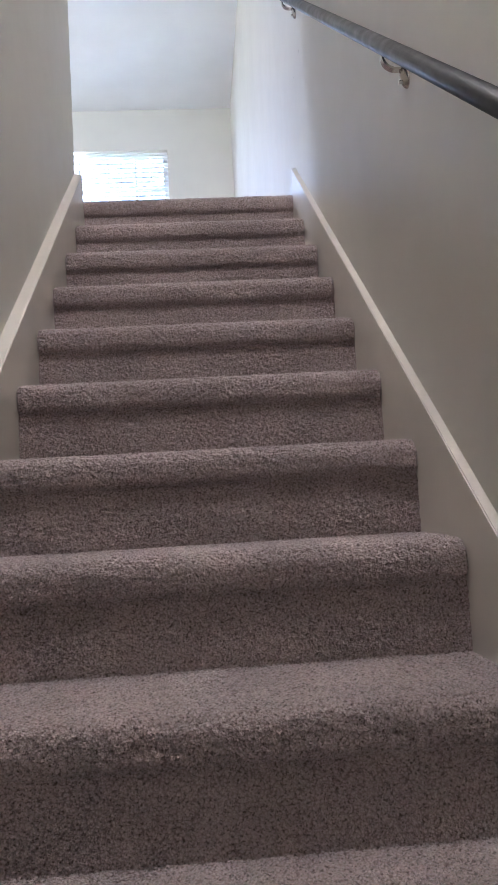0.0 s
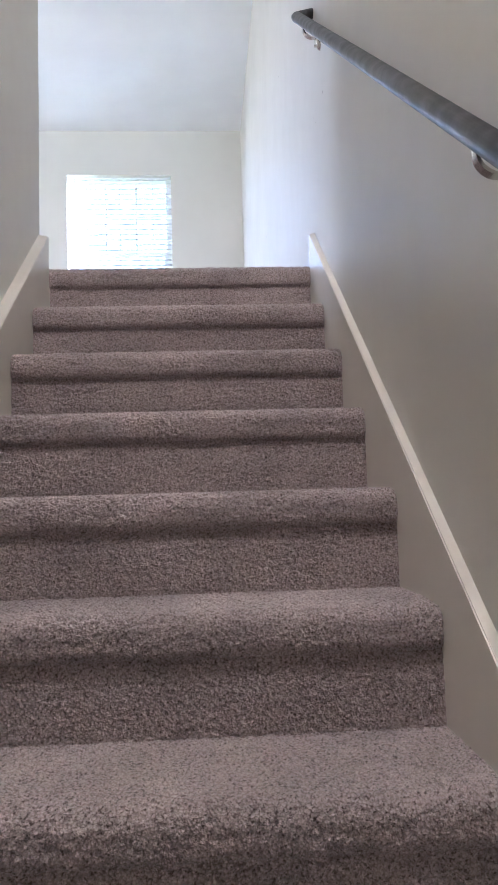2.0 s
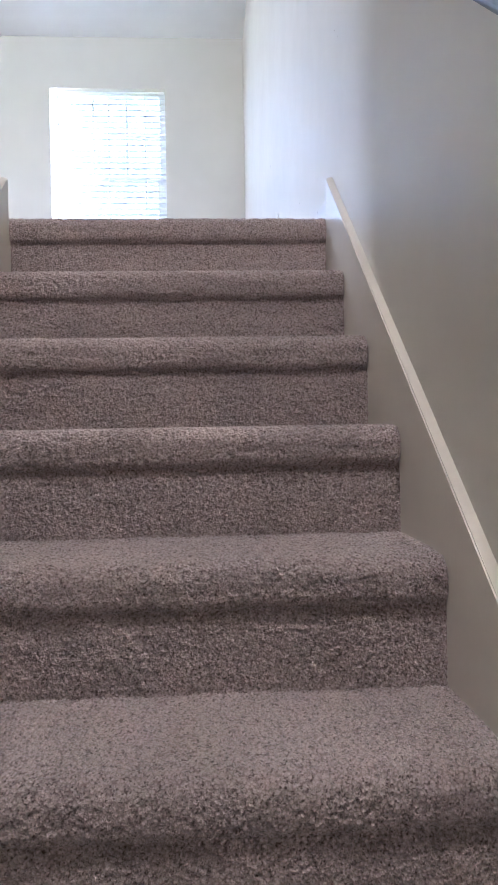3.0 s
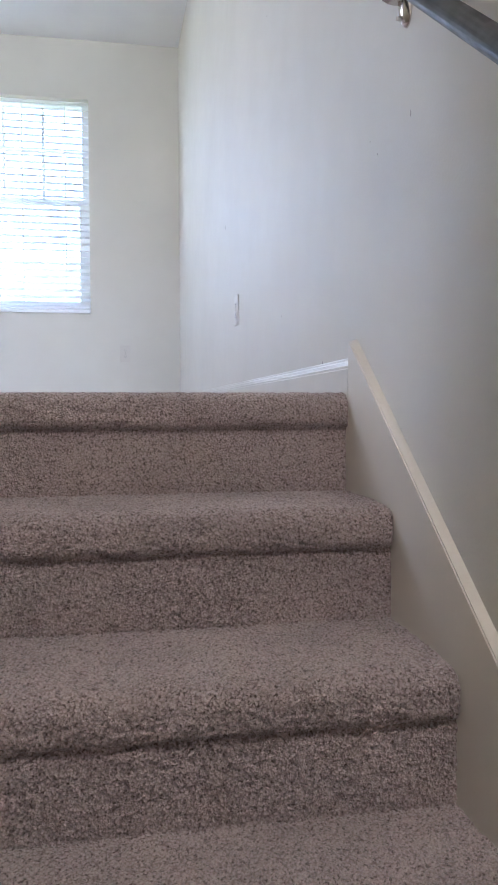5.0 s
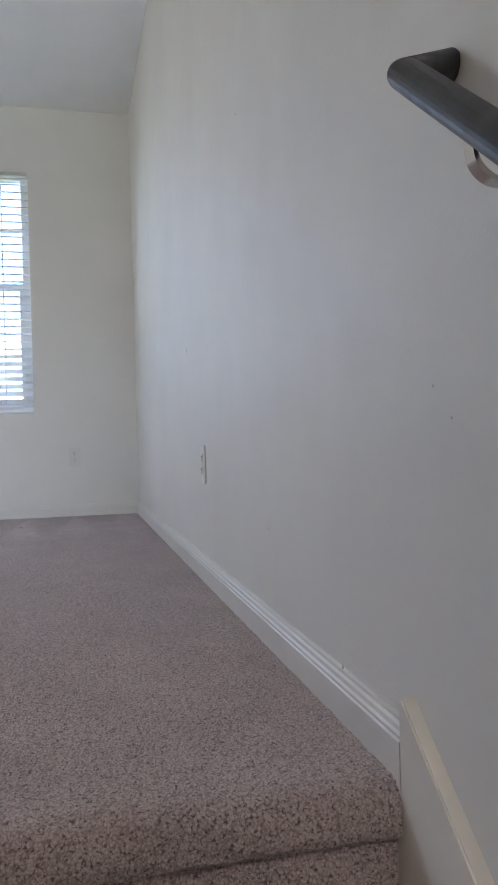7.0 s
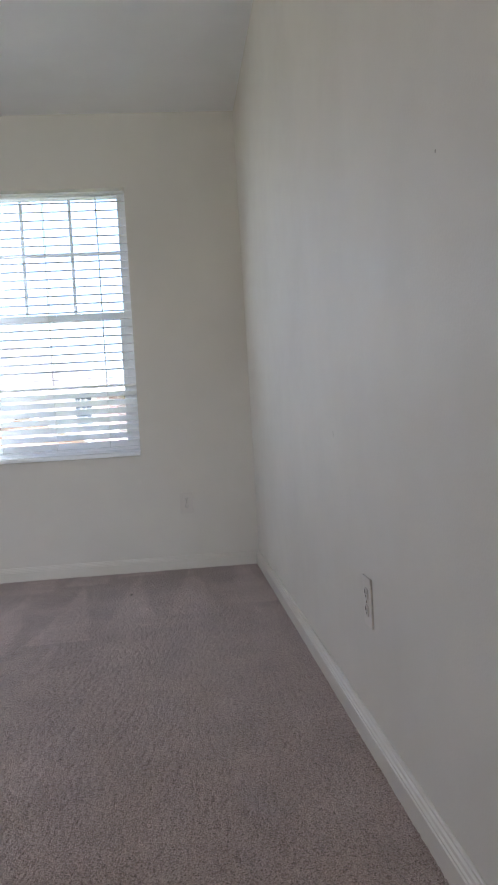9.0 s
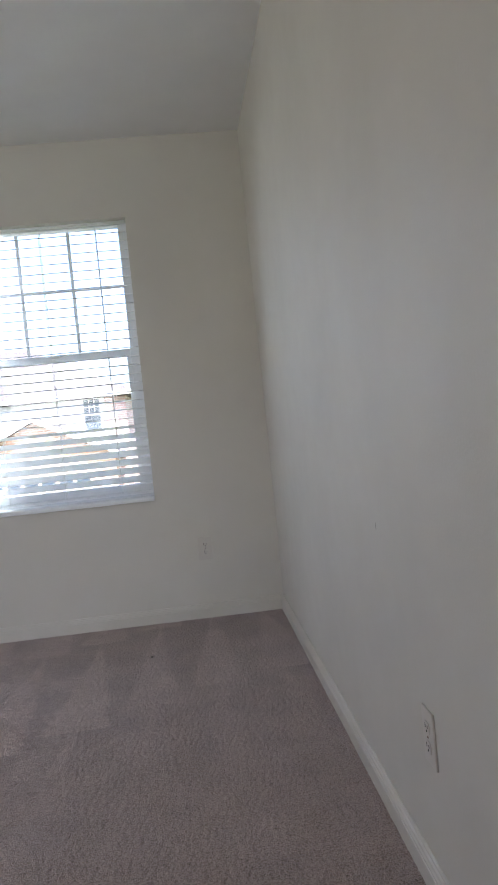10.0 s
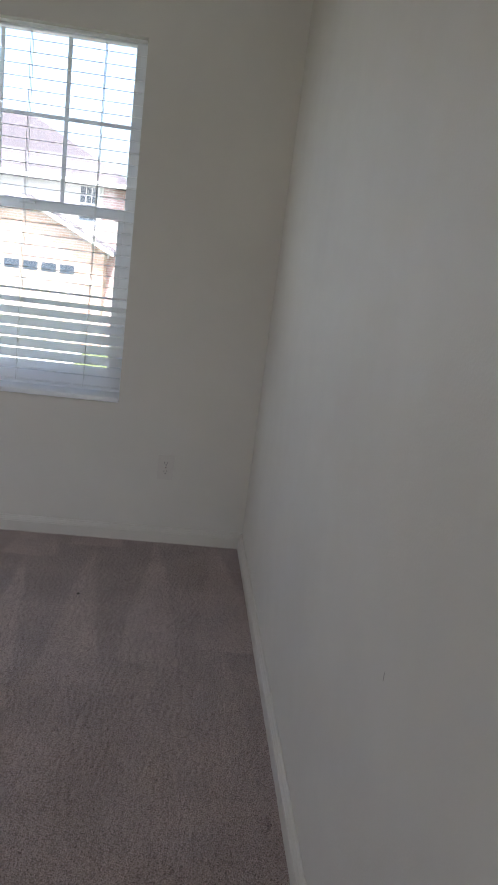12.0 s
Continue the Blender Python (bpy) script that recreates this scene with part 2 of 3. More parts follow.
base(grass, ramp(grass, noise_of(grass, 3, 6), [(0.3, (0.05, 0.075, 0.022)), (0.7, (0.11, 0.13, 0.05))]))
asphalt = paint("asphalt", (0.06, 0.06, 0.06), 0.9, 0.006, 40)
concrete = paint("concrete", (0.42, 0.4, 0.37), 0.85, 0.003, 30)


# ---------------------------------------------------------------- shell
def wall(name, label, bm, mat=wall_paint):
    return tagged(mesh_object(name, bm, mat), label, "wall", kind="structure")


T = 0.13
wall("wall_east", "long painted greige wall beside the stairs", box(WALL_R, WALL_R + T, BACK - T, FAR, LOW - 0.3, CEIL + 0.1))
# window wall, in four pieces round its opening
far = bmesh.new()
x0, x1, z0, z1 = WIN
D = 0.16
box(ROOM_L - T, x0, FAR, FAR + D, LOW - 0.3, CEIL + 0.1, bm=far)
box(x1, WALL_R + T, FAR, FAR + D, LOW - 0.3, CEIL + 0.1, bm=far)
box(x0, x1, FAR, FAR + D, LOW - 0.3, z0, bm=far)
box(x0, x1, FAR, FAR + D, z1, CEIL + 0.1, bm=far)
wall("wall_north", "painted greige window wall of the upper room", far)
wall("wall_stairs", "painted greige wall along the stairwell, ending at the stair head", box(WALL_L - T, WALL_L, BACK, 0.012, LOW - 0.3, CEIL + 0.1, 0.005))
# unseen wall; its opening is added for the side fill lamp
side = bmesh.new()
box(ROOM_L - T, ROOM_L, BACK - T, 1.0, -0.3, CEIL + 0.1, bm=side)
box(ROOM_L - T, ROOM_L, 2.0, FAR, -0.3, CEIL + 0.1, bm=side)
box(ROOM_L - T, ROOM_L, 1.0, 2.0, -0.3, 0.9, bm=side)
box(ROOM_L - T, ROOM_L, 1.0, 2.0, 1.9, CEIL + 0.1, bm=side)
wall("wall_west", "plain greige closing wall, unseen, with an opening added for a fill lamp", side)
# unseen wall; its window and transom openings are added for fill lamps
back = bmesh.new()
for left, right, low, high in ((ROOM_L, -3.3, -0.3, CEIL + 0.1), (-3.3, -1.5, -0.3, 0.65), (-3.3, -1.5, 2.15, CEIL + 0.1), (-1.5, WALL_L - T, -0.3, CEIL + 0.1),
                       (WALL_L - T, -0.80, LOW - 0.3, CEIL + 0.1), (-0.10, WALL_R, LOW - 0.3, CEIL + 0.1), (-0.80, -0.10, LOW - 0.3, LOW + 2.15), (-0.80, -0.10, LOW + 2.45, CEIL + 0.1)):
    box(left, right, BACK - T, BACK, low, high, bm=back)
# panel added behind the transom recess to keep the sky's light out
box(-0.80, -0.10, BACK - T - 0.03, BACK - T + 0.03, LOW + 2.151, LOW + 2.449, bm=back)
wall("wall_south", "plain greige closing wall, unseen, with an added window opening and a closed transom recess", back)
tagged(mesh_object("ceiling", box(ROOM_L - T, WALL_R + T, BACK - T, FAR + D, CEIL, CEIL + 0.15), ceiling_paint), "flat white painted ceiling over stairs and room", "ceiling", kind="structure")


# ---------------------------------------------------------------- carpet
def blurred(a, times):
    for _ in range(times):
        a = (np.roll(a, 1, 0) + np.roll(a, -1, 0) + 2 * a) / 4
        a = (np.roll(a, 1, 1) + np.roll(a, -1, 1) + 2 * a) / 4
    return a / a.std()


def pile(name, mat, points, normals, xs, depth, seed, nose=None):
    """A sheet of tufted pile: a line of profile points drawn out across xs, every knot raised or sunk along its normal."""
    rng = np.random.default_rng(seed)
    n, k = len(points), len(xs)
    tufts = blurred(rng.normal(size=(n, k)), 1) * 0.6 + rng.normal(size=(n, k)) * 0.6
    pit = np.maximum(0.0, 0.5 * blurred(rng.normal(size=(n, k)), 1) + 0.85 * rng.normal(size=(n, k)) - 0.9)
    tufts = (0.8 * np.clip(tufts, -1.9, 1.3) - 3.0 * pit) * depth
    side = rng.normal(size=(n, k)) * depth * 0.45
    co = np.zeros((n, k, 3))
    co[:, :, 0] = xs[None, :] + side
    co[:, 0, 0], co[:, -1, 0] = xs[0], xs[-1]
    if nose is not None:
        edge = np.clip(np.minimum(xs - xs[0], xs[-1] - xs) / 0.014, 0, 1)
        inward = np.where(xs < (xs[0] + xs[-1]) / 2, 1.0, -1.0)
        co[:, :, 0] += nose[:, None] * (0.004 * inward * np.exp(-np.minimum(xs - xs[0], xs[-1] - xs) / 0.06))[None, :]
        tufts = tufts - nose[:, None] * (0.008 * (1 - np.sqrt(1 - (1 - edge) ** 2)))[None, :]
    co[:, :, 1] = points[:, 0:1] + normals[:, 0:1] * tufts
    co[:, :, 2] = points[:, 1:2] + normals[:, 1:2] * tufts
    idx = np.arange(n * k).reshape(n, k)
    quads = np.stack([idx[:-1, :-1], idx[:-1, 1:], idx[1:, 1:], idx[1:, :-1]], -1).reshape(-1, 4)
    me = bpy.data.meshes.new(name)
    me.vertices.add(n * k)
    me.vertices.foreach_set("co", co.reshape(-1))
    me.loops.add(quads.size)
    me.loops.foreach_set("vertex_index", quads.reshape(-1).astype(np.int32))
    me.polygons.add(len(quads))
    me.polygons.foreach_set("loop_start", np.arange(0, quads.size, 4, dtype=np.int32))
    me.polygons.foreach_set("use_smooth", np.ones(len(quads), dtype=bool))
    me.update(calc_edges=True)
    me.materials.append(mat)
    return me


def step_profile():
    """Riser, bull-nosed carpet edge and tread, from the foot of the riser to the next riser; y back, z up from the nosing."""
    line = [(0.014, -RISE - 0.012), (0.014, -0.071)]
    line += [(0.014 - 0.016 * math.sin(a), -0.050 - 0.020 * math.cos(a)) for a in np.linspace(0.15, 1.45, 7)]
    line += [(0.030 - 0.032 * math.cos(a), -0.032 + 0.032 * math.sin(a)) for a in np.linspace(0.0, math.pi / 2, 9)]
    line += [(RUN + 0.03, 0.0)]
    return np.array(line)


def resample(line, gap):
    d = np.concatenate([[0], np.cumsum(np.hypot(*np.diff(line, axis=0).T))])
    at = np.linspace(0, d[-1], int(d[-1] / gap) + 1)
    pts = np.stack([np.interp(at, d, line[:, 0]), np.interp(at, d, line[:, 1])], -1)
    t = np.gradient(pts, axis=0)
    t /= np.linalg.norm(t, axis=1)[:, None]
    return pts, np.stack([-t[:, 1], t[:, 0]], -1)


staircase = empty("staircase")
tagged(staircase, "straight flight of carpeted taupe stairs between walls", "stairs", kind="structure")
pts, nor = resample(step_profile(), 0.0026)
nose = np.clip(1.0 - np.maximum(pts[:, 0] - 0.04, 0) / 0.06, 0, 1) * np.clip((pts[:, 1] + 0.085) / 0.015, 0, 1)
xs = np.linspace(-WIDTH - 0.004, 0.008, 335)
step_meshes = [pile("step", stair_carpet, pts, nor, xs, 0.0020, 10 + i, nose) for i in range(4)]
for k in range(1, STEPS):
    ob = new("step", step_meshes[k % 4])
    ob.parent = staircase
    ob.location = (0, -k * RUN, -k * RISE)
# the timber carcass under the carpet
carcass = [(0.3, -0.03)]
for k in range(STEPS):
    carcass += [(-k * RUN + 0.04, -k * RISE - 0.03), (-k * RUN + 0.04, -(k + 1) * RISE - 0.03)]
carcass += [(-STEPS * RUN, LOW - 0.25), (0.3, -0.35)]
part("carcass", prism(carcass, "x", -WIDTH, 0.0), concrete, staircase)

# upper floor: its front edge is the top nosing of the flight
edge = step_profile()[:-1]
p1, n1 = resample(np.concatenate([edge, [(0.7, 0.0)]]), 0.0042)
p1 = np.concatenate([p1, np.stack([np.linspace(0.7062, FAR - 0.006, 500), np.zeros(500)], -1)])
n1 = np.concatenate([n1, np.tile([[0.0, 1.0]], (500, 1))])
floor_xs = np.concatenate([np.linspace(-2.4, -WIDTH - 0.02, 180), np.linspace(-WIDTH - 0.014, 0.008, 222)])
fl = new("floor", pile("floor", floor_carpet, p1, n1, floor_xs, 0.0016, 32))
fl.location.z = 0.005
tagged(fl, "taupe cut-pile carpet with vacuum strokes", "carpet", kind="structure")
rest = box(ROOM_L, WALL_L - T, BACK, 0.0, -0.25, 0.0)
tagged(mesh_object("floor_south", rest, floor_carpet), "taupe carpet beside the stairwell", "carpet", kind="structure")
tagged(mesh_object("floor_rest", box(ROOM_L, -2.4, 0.0, FAR, -0.05, 0.0), floor_carpet), "taupe carpet of the upper room", "carpet", kind="structure")
tagged(mesh_object("floor_slab", box(ROOM_L - T, WALL_R, 0.05, FAR, -0.3, -0.02), concrete), "subfloor under the carpet", "floor", kind="structure")
tagged(mesh_object("floor_lower", box(WALL_L - T, WALL_R, BACK, -STEPS * RUN + 0.3, LOW - 0.2, LOW), stair_carpet), "carpeted floor of the lower hall", "floor", kind="structure")


# ---------------------------------------------------------------- trim
def skirt(name, xa, xb, parent=None):
    """Board along the flight, its top edge parallel to the nosings, cut plumb at the stair head."""
    slope = RISE / RUN
    foot = -STEPS * RUN - 0.05
    lift = 0.109
    outline = [(0.07, -0.012), (0.002, -0.004), (0.002, lift - 0.006), (-0.006, lift - 0.006 * slope + 0.001), (foot, lift + foot * slope), (foot, LOW), (foot + 0.3, LOW), (0.07, -0.25)]
    bm = prism(outline, "x", xa, xb)
    wall_side = xb if xb > -0.1 else xa
    for v in bm.verts:
        if abs(v.co.x - wall_side) < 1e-5 and v.co.z > lift + v.co.y * slope - 0.02:
            v.co.z += 0.006
    bmesh.ops.bevel(bm, geom=[e for e in bm.edges if all(v.co.z > -10 and v.co.y > foot - 1 for v in e.verts)], offset=0.0022, segments=2, affect="EDGES")
    return tagged(mesh_object(name, bm, trim_paint), "cream painted skirt board along the stairs", "skirt board", kind="structure")


skirt("trim_skirt_east", 0.004, WALL_R + 0.002)
skirt("trim_skirt_west", WALL_L - 0.002, -WIDTH)

PROFILE = [(0, -0.01), (0.0135, -0.01), (0.0135, 0.058), (0.0118, 0.0605), (0.0118, 0.0655), (0.0095, 0.069), (0.0082, 0.075), (0.0055, 0.0785), (0.0048, 0.083), (0.0025, 0.085), (0, 0.085)]
bm = prism([(WALL_R - 1.25 * d, 0.89 * z) for d, z in PROFILE], "y", 0.004, FAR)
tagged(mesh_object("baseboard_east", bm, base_paint), "cream painted moulded baseboard", "baseboard", kind="structure")
bm = prism([(FAR - d, 0.89 * z) for d, z in PROFILE], "x", ROOM_L, WALL_R - 0.0169)
tagged(mesh_object("baseboard_north", bm, base_paint), "cream painted moulded baseboard", "baseboard", kind="structure")

# ---------------------------------------------------------------- handrail
rail = empty("handrail", (-0.04, -0.15, 0.76))
tagged(rail, "dark-stained round handrail on brushed nickel brackets", "handrail")
RX, RY, RZ = -0.031, -0.148, 0.770       # centre of the rail's upper end
rad = 0.0168
RAIL_SLOPE = 0.772


def rail_z(y):
    return RZ + (y - RY) * RAIL_SLOPE


def local(bm):
    bmesh.ops.translate(bm, verts=bm.verts[:], vec=(0.04, 0.15, -0.76))
    return bm


def mitred(c0, c1, c2, radius, sides=24):
    """Two round bars that meet in a mitre at c1; returns the bar before the joint and the one after it."""
    c0, c1, c2 = Vector(c0), Vector(c1), Vector(c2)
    d1, d2 = (c1 - c0).normalized(), (c2 - c1).normalized()
    n = d1 + d2
    side = d1.cross(Vector((0, 0, 1))).normalized()
    up = side.cross(d1)
    offs = [radius * (math.cos(k * math.tau / sides) * side + math.sin(k * math.tau / sides) * up) for k in range(sides)]
    joint = [c1 + o - d1 * (o.dot(n) / d1.dot(n)) for o in offs]
    ends = [j + d2 * ((c2 - j).dot(d2)) for j in joint]
    made = []
    for one, two in (([c0 + o for o in offs], joint), (joint, ends)):
        bm = bmesh.new()
        r1, r2 = [bm.verts.new(p) for p in one], [bm.verts.new(p) for p in two]
        for k in range(sides):
            bm.faces.new((r1[k], r1[(k + 1) % sides], r2[(k + 1) % sides], r2[k])).smooth = True
        bm.faces.new(r1[::-1])
        bm.faces.new(r2)
        bmesh.ops.recalc_face_normals(bm, faces=bm.faces[:])
        made.append(bm)
    return made


bar, ret = mitred((RX, -3.3, rail_z(-3.3)), (RX, RY, RZ), (WALL_R, RY + 0.006, RZ + 0.017), rad)
part("rail", local(bar), rail_paint, rail)
part("wall_return", local(ret), rail_paint, rail)


def bracket(y):
    z = rail_z(y) - rad
    curve = [(RX, z + 0.003), (RX, z - 0.012)]
    curve += [(RX + 0.03 - 0.03 * math.cos(q), z - 0.012 - 0.028 * math.sin(q)) for q in np.linspace(0.1, math.pi / 2, 18)]
    curve += [(WALL_R - 0.006, z - 0.04)]
    inner = [(px + 0.0035, pz + 0.0035) for px, pz in curve]
    arm = prism(curve + inner[::-1], "y", y - 0.0075, y + 0.0075)
    a = part("bracket_arm", local(arm), nickel, rail, "brushed nickel bracket arm")
    saddle = box(RX - 0.007, RX + 0.007, y - 0.018, y + 0.018, -0.001, 0.003, 0.0008)
    bmesh.ops.rotate(saddle, verts=saddle.verts[:], cent=(RX, y, 0), matrix=Matrix.Rotation(math.atan2(RISE, RUN), 3, "X"))
    bmesh.ops.translate(saddle, verts=saddle.verts[:], vec=(0, 0, z - 0.001))
    part("saddle", local(saddle), nickel, rail)
    rose = bmesh.new()
    bmesh.ops.create_uvsphere(rose, u_segments=20, v_segments=12, radius=1.0)
    for v in rose.verts:
        v.co = Vector((WALL_R + v.co.x * 0.016, y + v.co.y * 0.019, z - 0.046 + v.co.z * 0.031))
    part("rose", local(rose), nickel, rail, "polished nickel wall rose", True)
    screw = tube([(WALL_R - 0.019, y, z - 0.064), (WALL_R - 0.008, y, z - 0.064)], 0.004, 8)
    part("screw", local(screw), nickel, rail)


for y in (-0.262, -1.60, -2.95):
    bracket(y)


# ---------------------------------------------------------------- stairwell lamp
lamp = empty("ceiling_light", (-0.45, -2.6, CEIL))
tagged(lamp, "flush frosted glass ceiling light, lit, over the stairs", "ceiling light")


def turned(profile, sides=32):
    """A profile of radius and height turned about the z axis."""
    bm = bmesh.new()
    rings = [[bm.verts.new((r * math.cos(k * math.tau / sides), r * math.sin(k * math.tau / sides), z)) for k in range(sides)] for r, z in profile]
    for r, q in zip(rings, rings[1:]):
        for k in range(sides):
            bm.faces.new((r[k], r[(k + 1) % sides], q[(k + 1) % sides], q[k]))
    bm.faces.new(rings[0])
    bm.faces.new(rings[-1][::-1])
    bmesh.ops.recalc_face_normals(bm, faces=bm.faces[:])
    return bm


frosted = material("lit_frosted_glass", (0.85, 0.83, 0.8), 0.5)
fb = frosted.node_tree.nodes["Principled BSDF"]
fb.inputs["Emission Color"].default_value = (1.0, 0.86, 0.70, 1)
fb.inputs["Emission Strength"].default_value = LAMP
part("base_plate", turned([(0.165, 0.0), (0.165, -0.018), (0.158, -0.022)]), nickel, lamp, smooth=True)
part("diffuser", turned([(0.152, -0.0225)] + [(0.152 * math.cos(q), -0.024 - 0.085 * math.sin(q)) for q in np.linspace(0.1, 1.5, 10)]), frosted, lamp, "lit frosted glass bowl", True)
part("finial", turned([(0.008, -0.1085), (0.011, -0.114), (0.004, -0.122)], 12), nickel, lamp)

# ---------------------------------------------------------------- outlets
def outlet(m, label):
    thing = empty("wall_outlet")
    tagged(thing, label, "outlet", "wall outlets")
    part("cover_plate", box(-0.035, 0.035, -0.0055, 0.0, -0.057, 0.057, 0.0022, 3), plate_plastic, thing)
    for z in (0.0195, -0.0195):
        face = tube([(0, -0.0075, z), (0, -0.004, z)], 0.0165, 20)
        for v in face.verts:
            v.co.z = z + max(-0.0125, min(0.0125, v.co.z - z))
        f = part("socket", face, plate_plastic, thing)
        part("slot", box(-0.0077, -0.0053, -0.0082, -0.006, z - 0.001, z + 0.0075), slot_dark, f)
        part("slot", box(0.0053, 0.0077, -0.0082, -0.006, z, z + 0.0065), slot_dark, f)
        part("ground_hole", tube([(0, -0.0082, z - 0.0065), (0, -0.006, z - 0.0065)], 0.0026, 10), slot_dark, f)
    part("screw", tube([(0, -0.0068, 0), (0, -0.004, 0)], 0.003, 10), nickel, thing)
    thing.matrix_world = m
    return thing


first = outlet(pose(-0.356, FAR, 0.360), "cream duplex power outlet on the window wall")
second = copy_thing(first, pose(WALL_R, 1.446, 0.352, 0, 0, -90))
tagged(second, "cream duplex power outlet on the long wall")

# ---------------------------------------------------------------- window
window = empty("window_1", ((x0 + x1) / 2, FAR + 0.11, z0))
tagged(window, "white vinyl single-hung window with grilles in the upper sash", "window", kind="structure")


def wpart(name, bm, mat, parent=None, label=""):
    bmesh.ops.translate(bm, verts=bm.verts[:], vec=-window.location)
    return part(name, bm, mat, parent or window, label)


ya, yb = FAR + 0.098, FAR + 0.158
FW, SIDE = 0.016, 0.048
MID = 1.395
for a, b, c, d in ((x0, x0 + SIDE, z0, z1), (x1 - SIDE, x1, z0, z1), (x0 + SIDE, x1 - SIDE, z1 - FW, z1), (x0 + SIDE, x1 - SIDE, z0, z0 + 0.05)):
    wpart("window_frame", box(a, b, ya, yb, c, d, 0.002), vinyl)
SW = 0.022
for a, b, c, d, e, f in ((x0 + SIDE, x1 - SIDE, MID - 0.02, MID + 0.02, ya + 0.003, ya + 0.035),
                         (x0 + SIDE, x1 - SIDE, z0 + 0.05, z0 + 0.085, ya + 0.003, ya + 0.028),
                         (x0 + SIDE, x0 + SIDE + SW, z0 + 0.085, MID - 0.02, ya + 0.003, ya + 0.028),
                         (x1 - SIDE - SW, x1 - SIDE, z0 + 0.085, MID - 0.02, ya + 0.003, ya + 0.028)):
    wpart("sash_rail", box(a, b, e, f, c, d, 0.002), vinyl)
gx0, gx1 = x0 + SIDE, x1 - SIDE
for i in (1, 2):
    gx = gx0 + (gx1 - gx0) * i / 3
    wpart("grille_bar", box(gx - 0.008, gx + 0.008, ya + 0.034, ya + 0.042, MID + 0.02, z1 - FW, 0.001), vinyl)
gz = (MID + z1) / 2 + 0.015
for i in range(3):
    a = gx0 + (gx1 - gx0) * i / 3 + (0.008 if i else 0)
    b = gx0 + (gx1 - gx0) * (i + 1) / 3 - (0.008 if i < 2 else 0)
    wpart("grille_bar", box(a, b, ya + 0.035, ya + 0.041, gz - 0.008, gz + 0.008), vinyl)
for name, c, d, y in (("pane", MID + 0.02, z1 - FW, ya + 0.046), ("pane", z0 + 0.085, MID - 0.02, ya + 0.014)):
    p = wpart(name, box(gx0 + (SW if c < MID else 0), gx1 - (SW if c < MID else 0), y, y + 0.004, c, d), glass)
    p.visible_shadow = False
wpart("sash_lock", box(-1.055, -0.99, ya - 0.012, ya + 0.003, MID + 0.004, MID + 0.018, 0.003), vinyl)
sill = box(x0 + 0.001, x1 - 0.001, FAR - 0.018, ya, z0 - 0.001, z0 + 0.021, 0.004)
tagged(mesh_object("window_sill", sill, vinyl), "cream painted window sill", "sill", kind="structure")

# ---------------------------------------------------------------- blind
blind = empty("window_blind", ((x0 + x1) / 2, FAR + 0.045, z1))
tagged(blind, "white horizontal slat blind, lowered with slats open", "blind")


def bpart(name, bm, mat, label=""):
    bmesh.ops.translate(bm, verts=bm.verts[:], vec=-blind.location)
    return part(name, bm, mat, blind, label)


bx0, bx1 = x0 + 0.006, x1 - 0.006
yc = FAR + 0.045
bpart("headrail", box(bx0, bx1, yc + 0.004, yc + 0.034, z1 - 0.012, z1 - 0.001, 0.003), slat_white)
bpart("bottom_rail", box(bx0, bx1, yc - 0.025, yc + 0.025, 0.668, 0.682, 0.004), slat_white)
PITCH = 0.0447
slat_mesh = None
zs = [0.702 + i * PITCH for i in range(30) if 0.702 + i * PITCH < z1 - 0.02]
for z in zs:
    if slat_mesh is None:
        outline = [(-0.025, 0.0), (-0.013, 0.0008), (0.0, 0.0011), (0.013, 0.0008), (0.025, 0.0), (0.025, -0.0014), (0.013, -0.0006), (0.0, -0.0003), (-0.013, -0.0006), (-0.025, -0.0014)]
        bm = prism(outline, "x", bx0 - blind.location.x, bx1 - blind.location.x)
        ob = part("slat", bm, slat_white, blind)
        slat_mesh = ob.data
    else:
        ob = new("slat", slat_mesh)
        ob.parent = blind
    ob.location = (0, 0, z - blind.location.z)
    ob.rotation_euler = (radians((36 if z < 0.95 else 36 - 40 * (z - 0.95) / 0.13 if z < 1.08 else math.degrees(math.atan((z - 1.35) / 3.4))) + 0.5 * math.sin(z * 37)), 0, 0)
for x in (-0.742, -1.0225, -1.303):
    for dy in (-0.027, 0.027):
        bpart("ladder_cord", tube([(x, yc + dy, 0.68), (x, yc + dy, z1 - 0.03)], 0.0012, 5), cord_cloth)
    bpart("lift_cord", tube([(x, yc, 0.68), (x, yc, z1 - 0.03)], 0.001, 5), cord_cloth)
bpart("tilt_wand", tube([(-1.40, yc - 0.036, 1.27), (-1.40, yc - 0.034, z1 - 0.03)], 0.004, 8), wand_dark, "thin grey tilt wand")

# ---------------------------------------------------------------- small marks
lint = bmesh.new()
bmesh.ops.create_icosphere(lint, subdivisions=1, radius=0.006)
for v in lint.verts:
    v.co = Vector((-0.642 + v.co.x * 1.2, 3.334 + v.co.y, 0.005 + v.co.z * 0.7))
tagged(mesh_object("lint_speck", lint, speck_dark), "small dark lint speck on the carpet", "lint")



def mark(x, y, z, size, label, stretch=1.0):
    bm = bmesh.new()
    bmesh.ops.create_icosphere(bm, subdivisions=1, radius=1.0)
    for v in bm.verts:
        v.co = Vector((x + v.co.x * 0.0012, y + v.co.y * size, z + v.co.z * size * stretch))
    tagged(mesh_object("paint_chip", bm, chip), label, "paint chip", "wall marks")


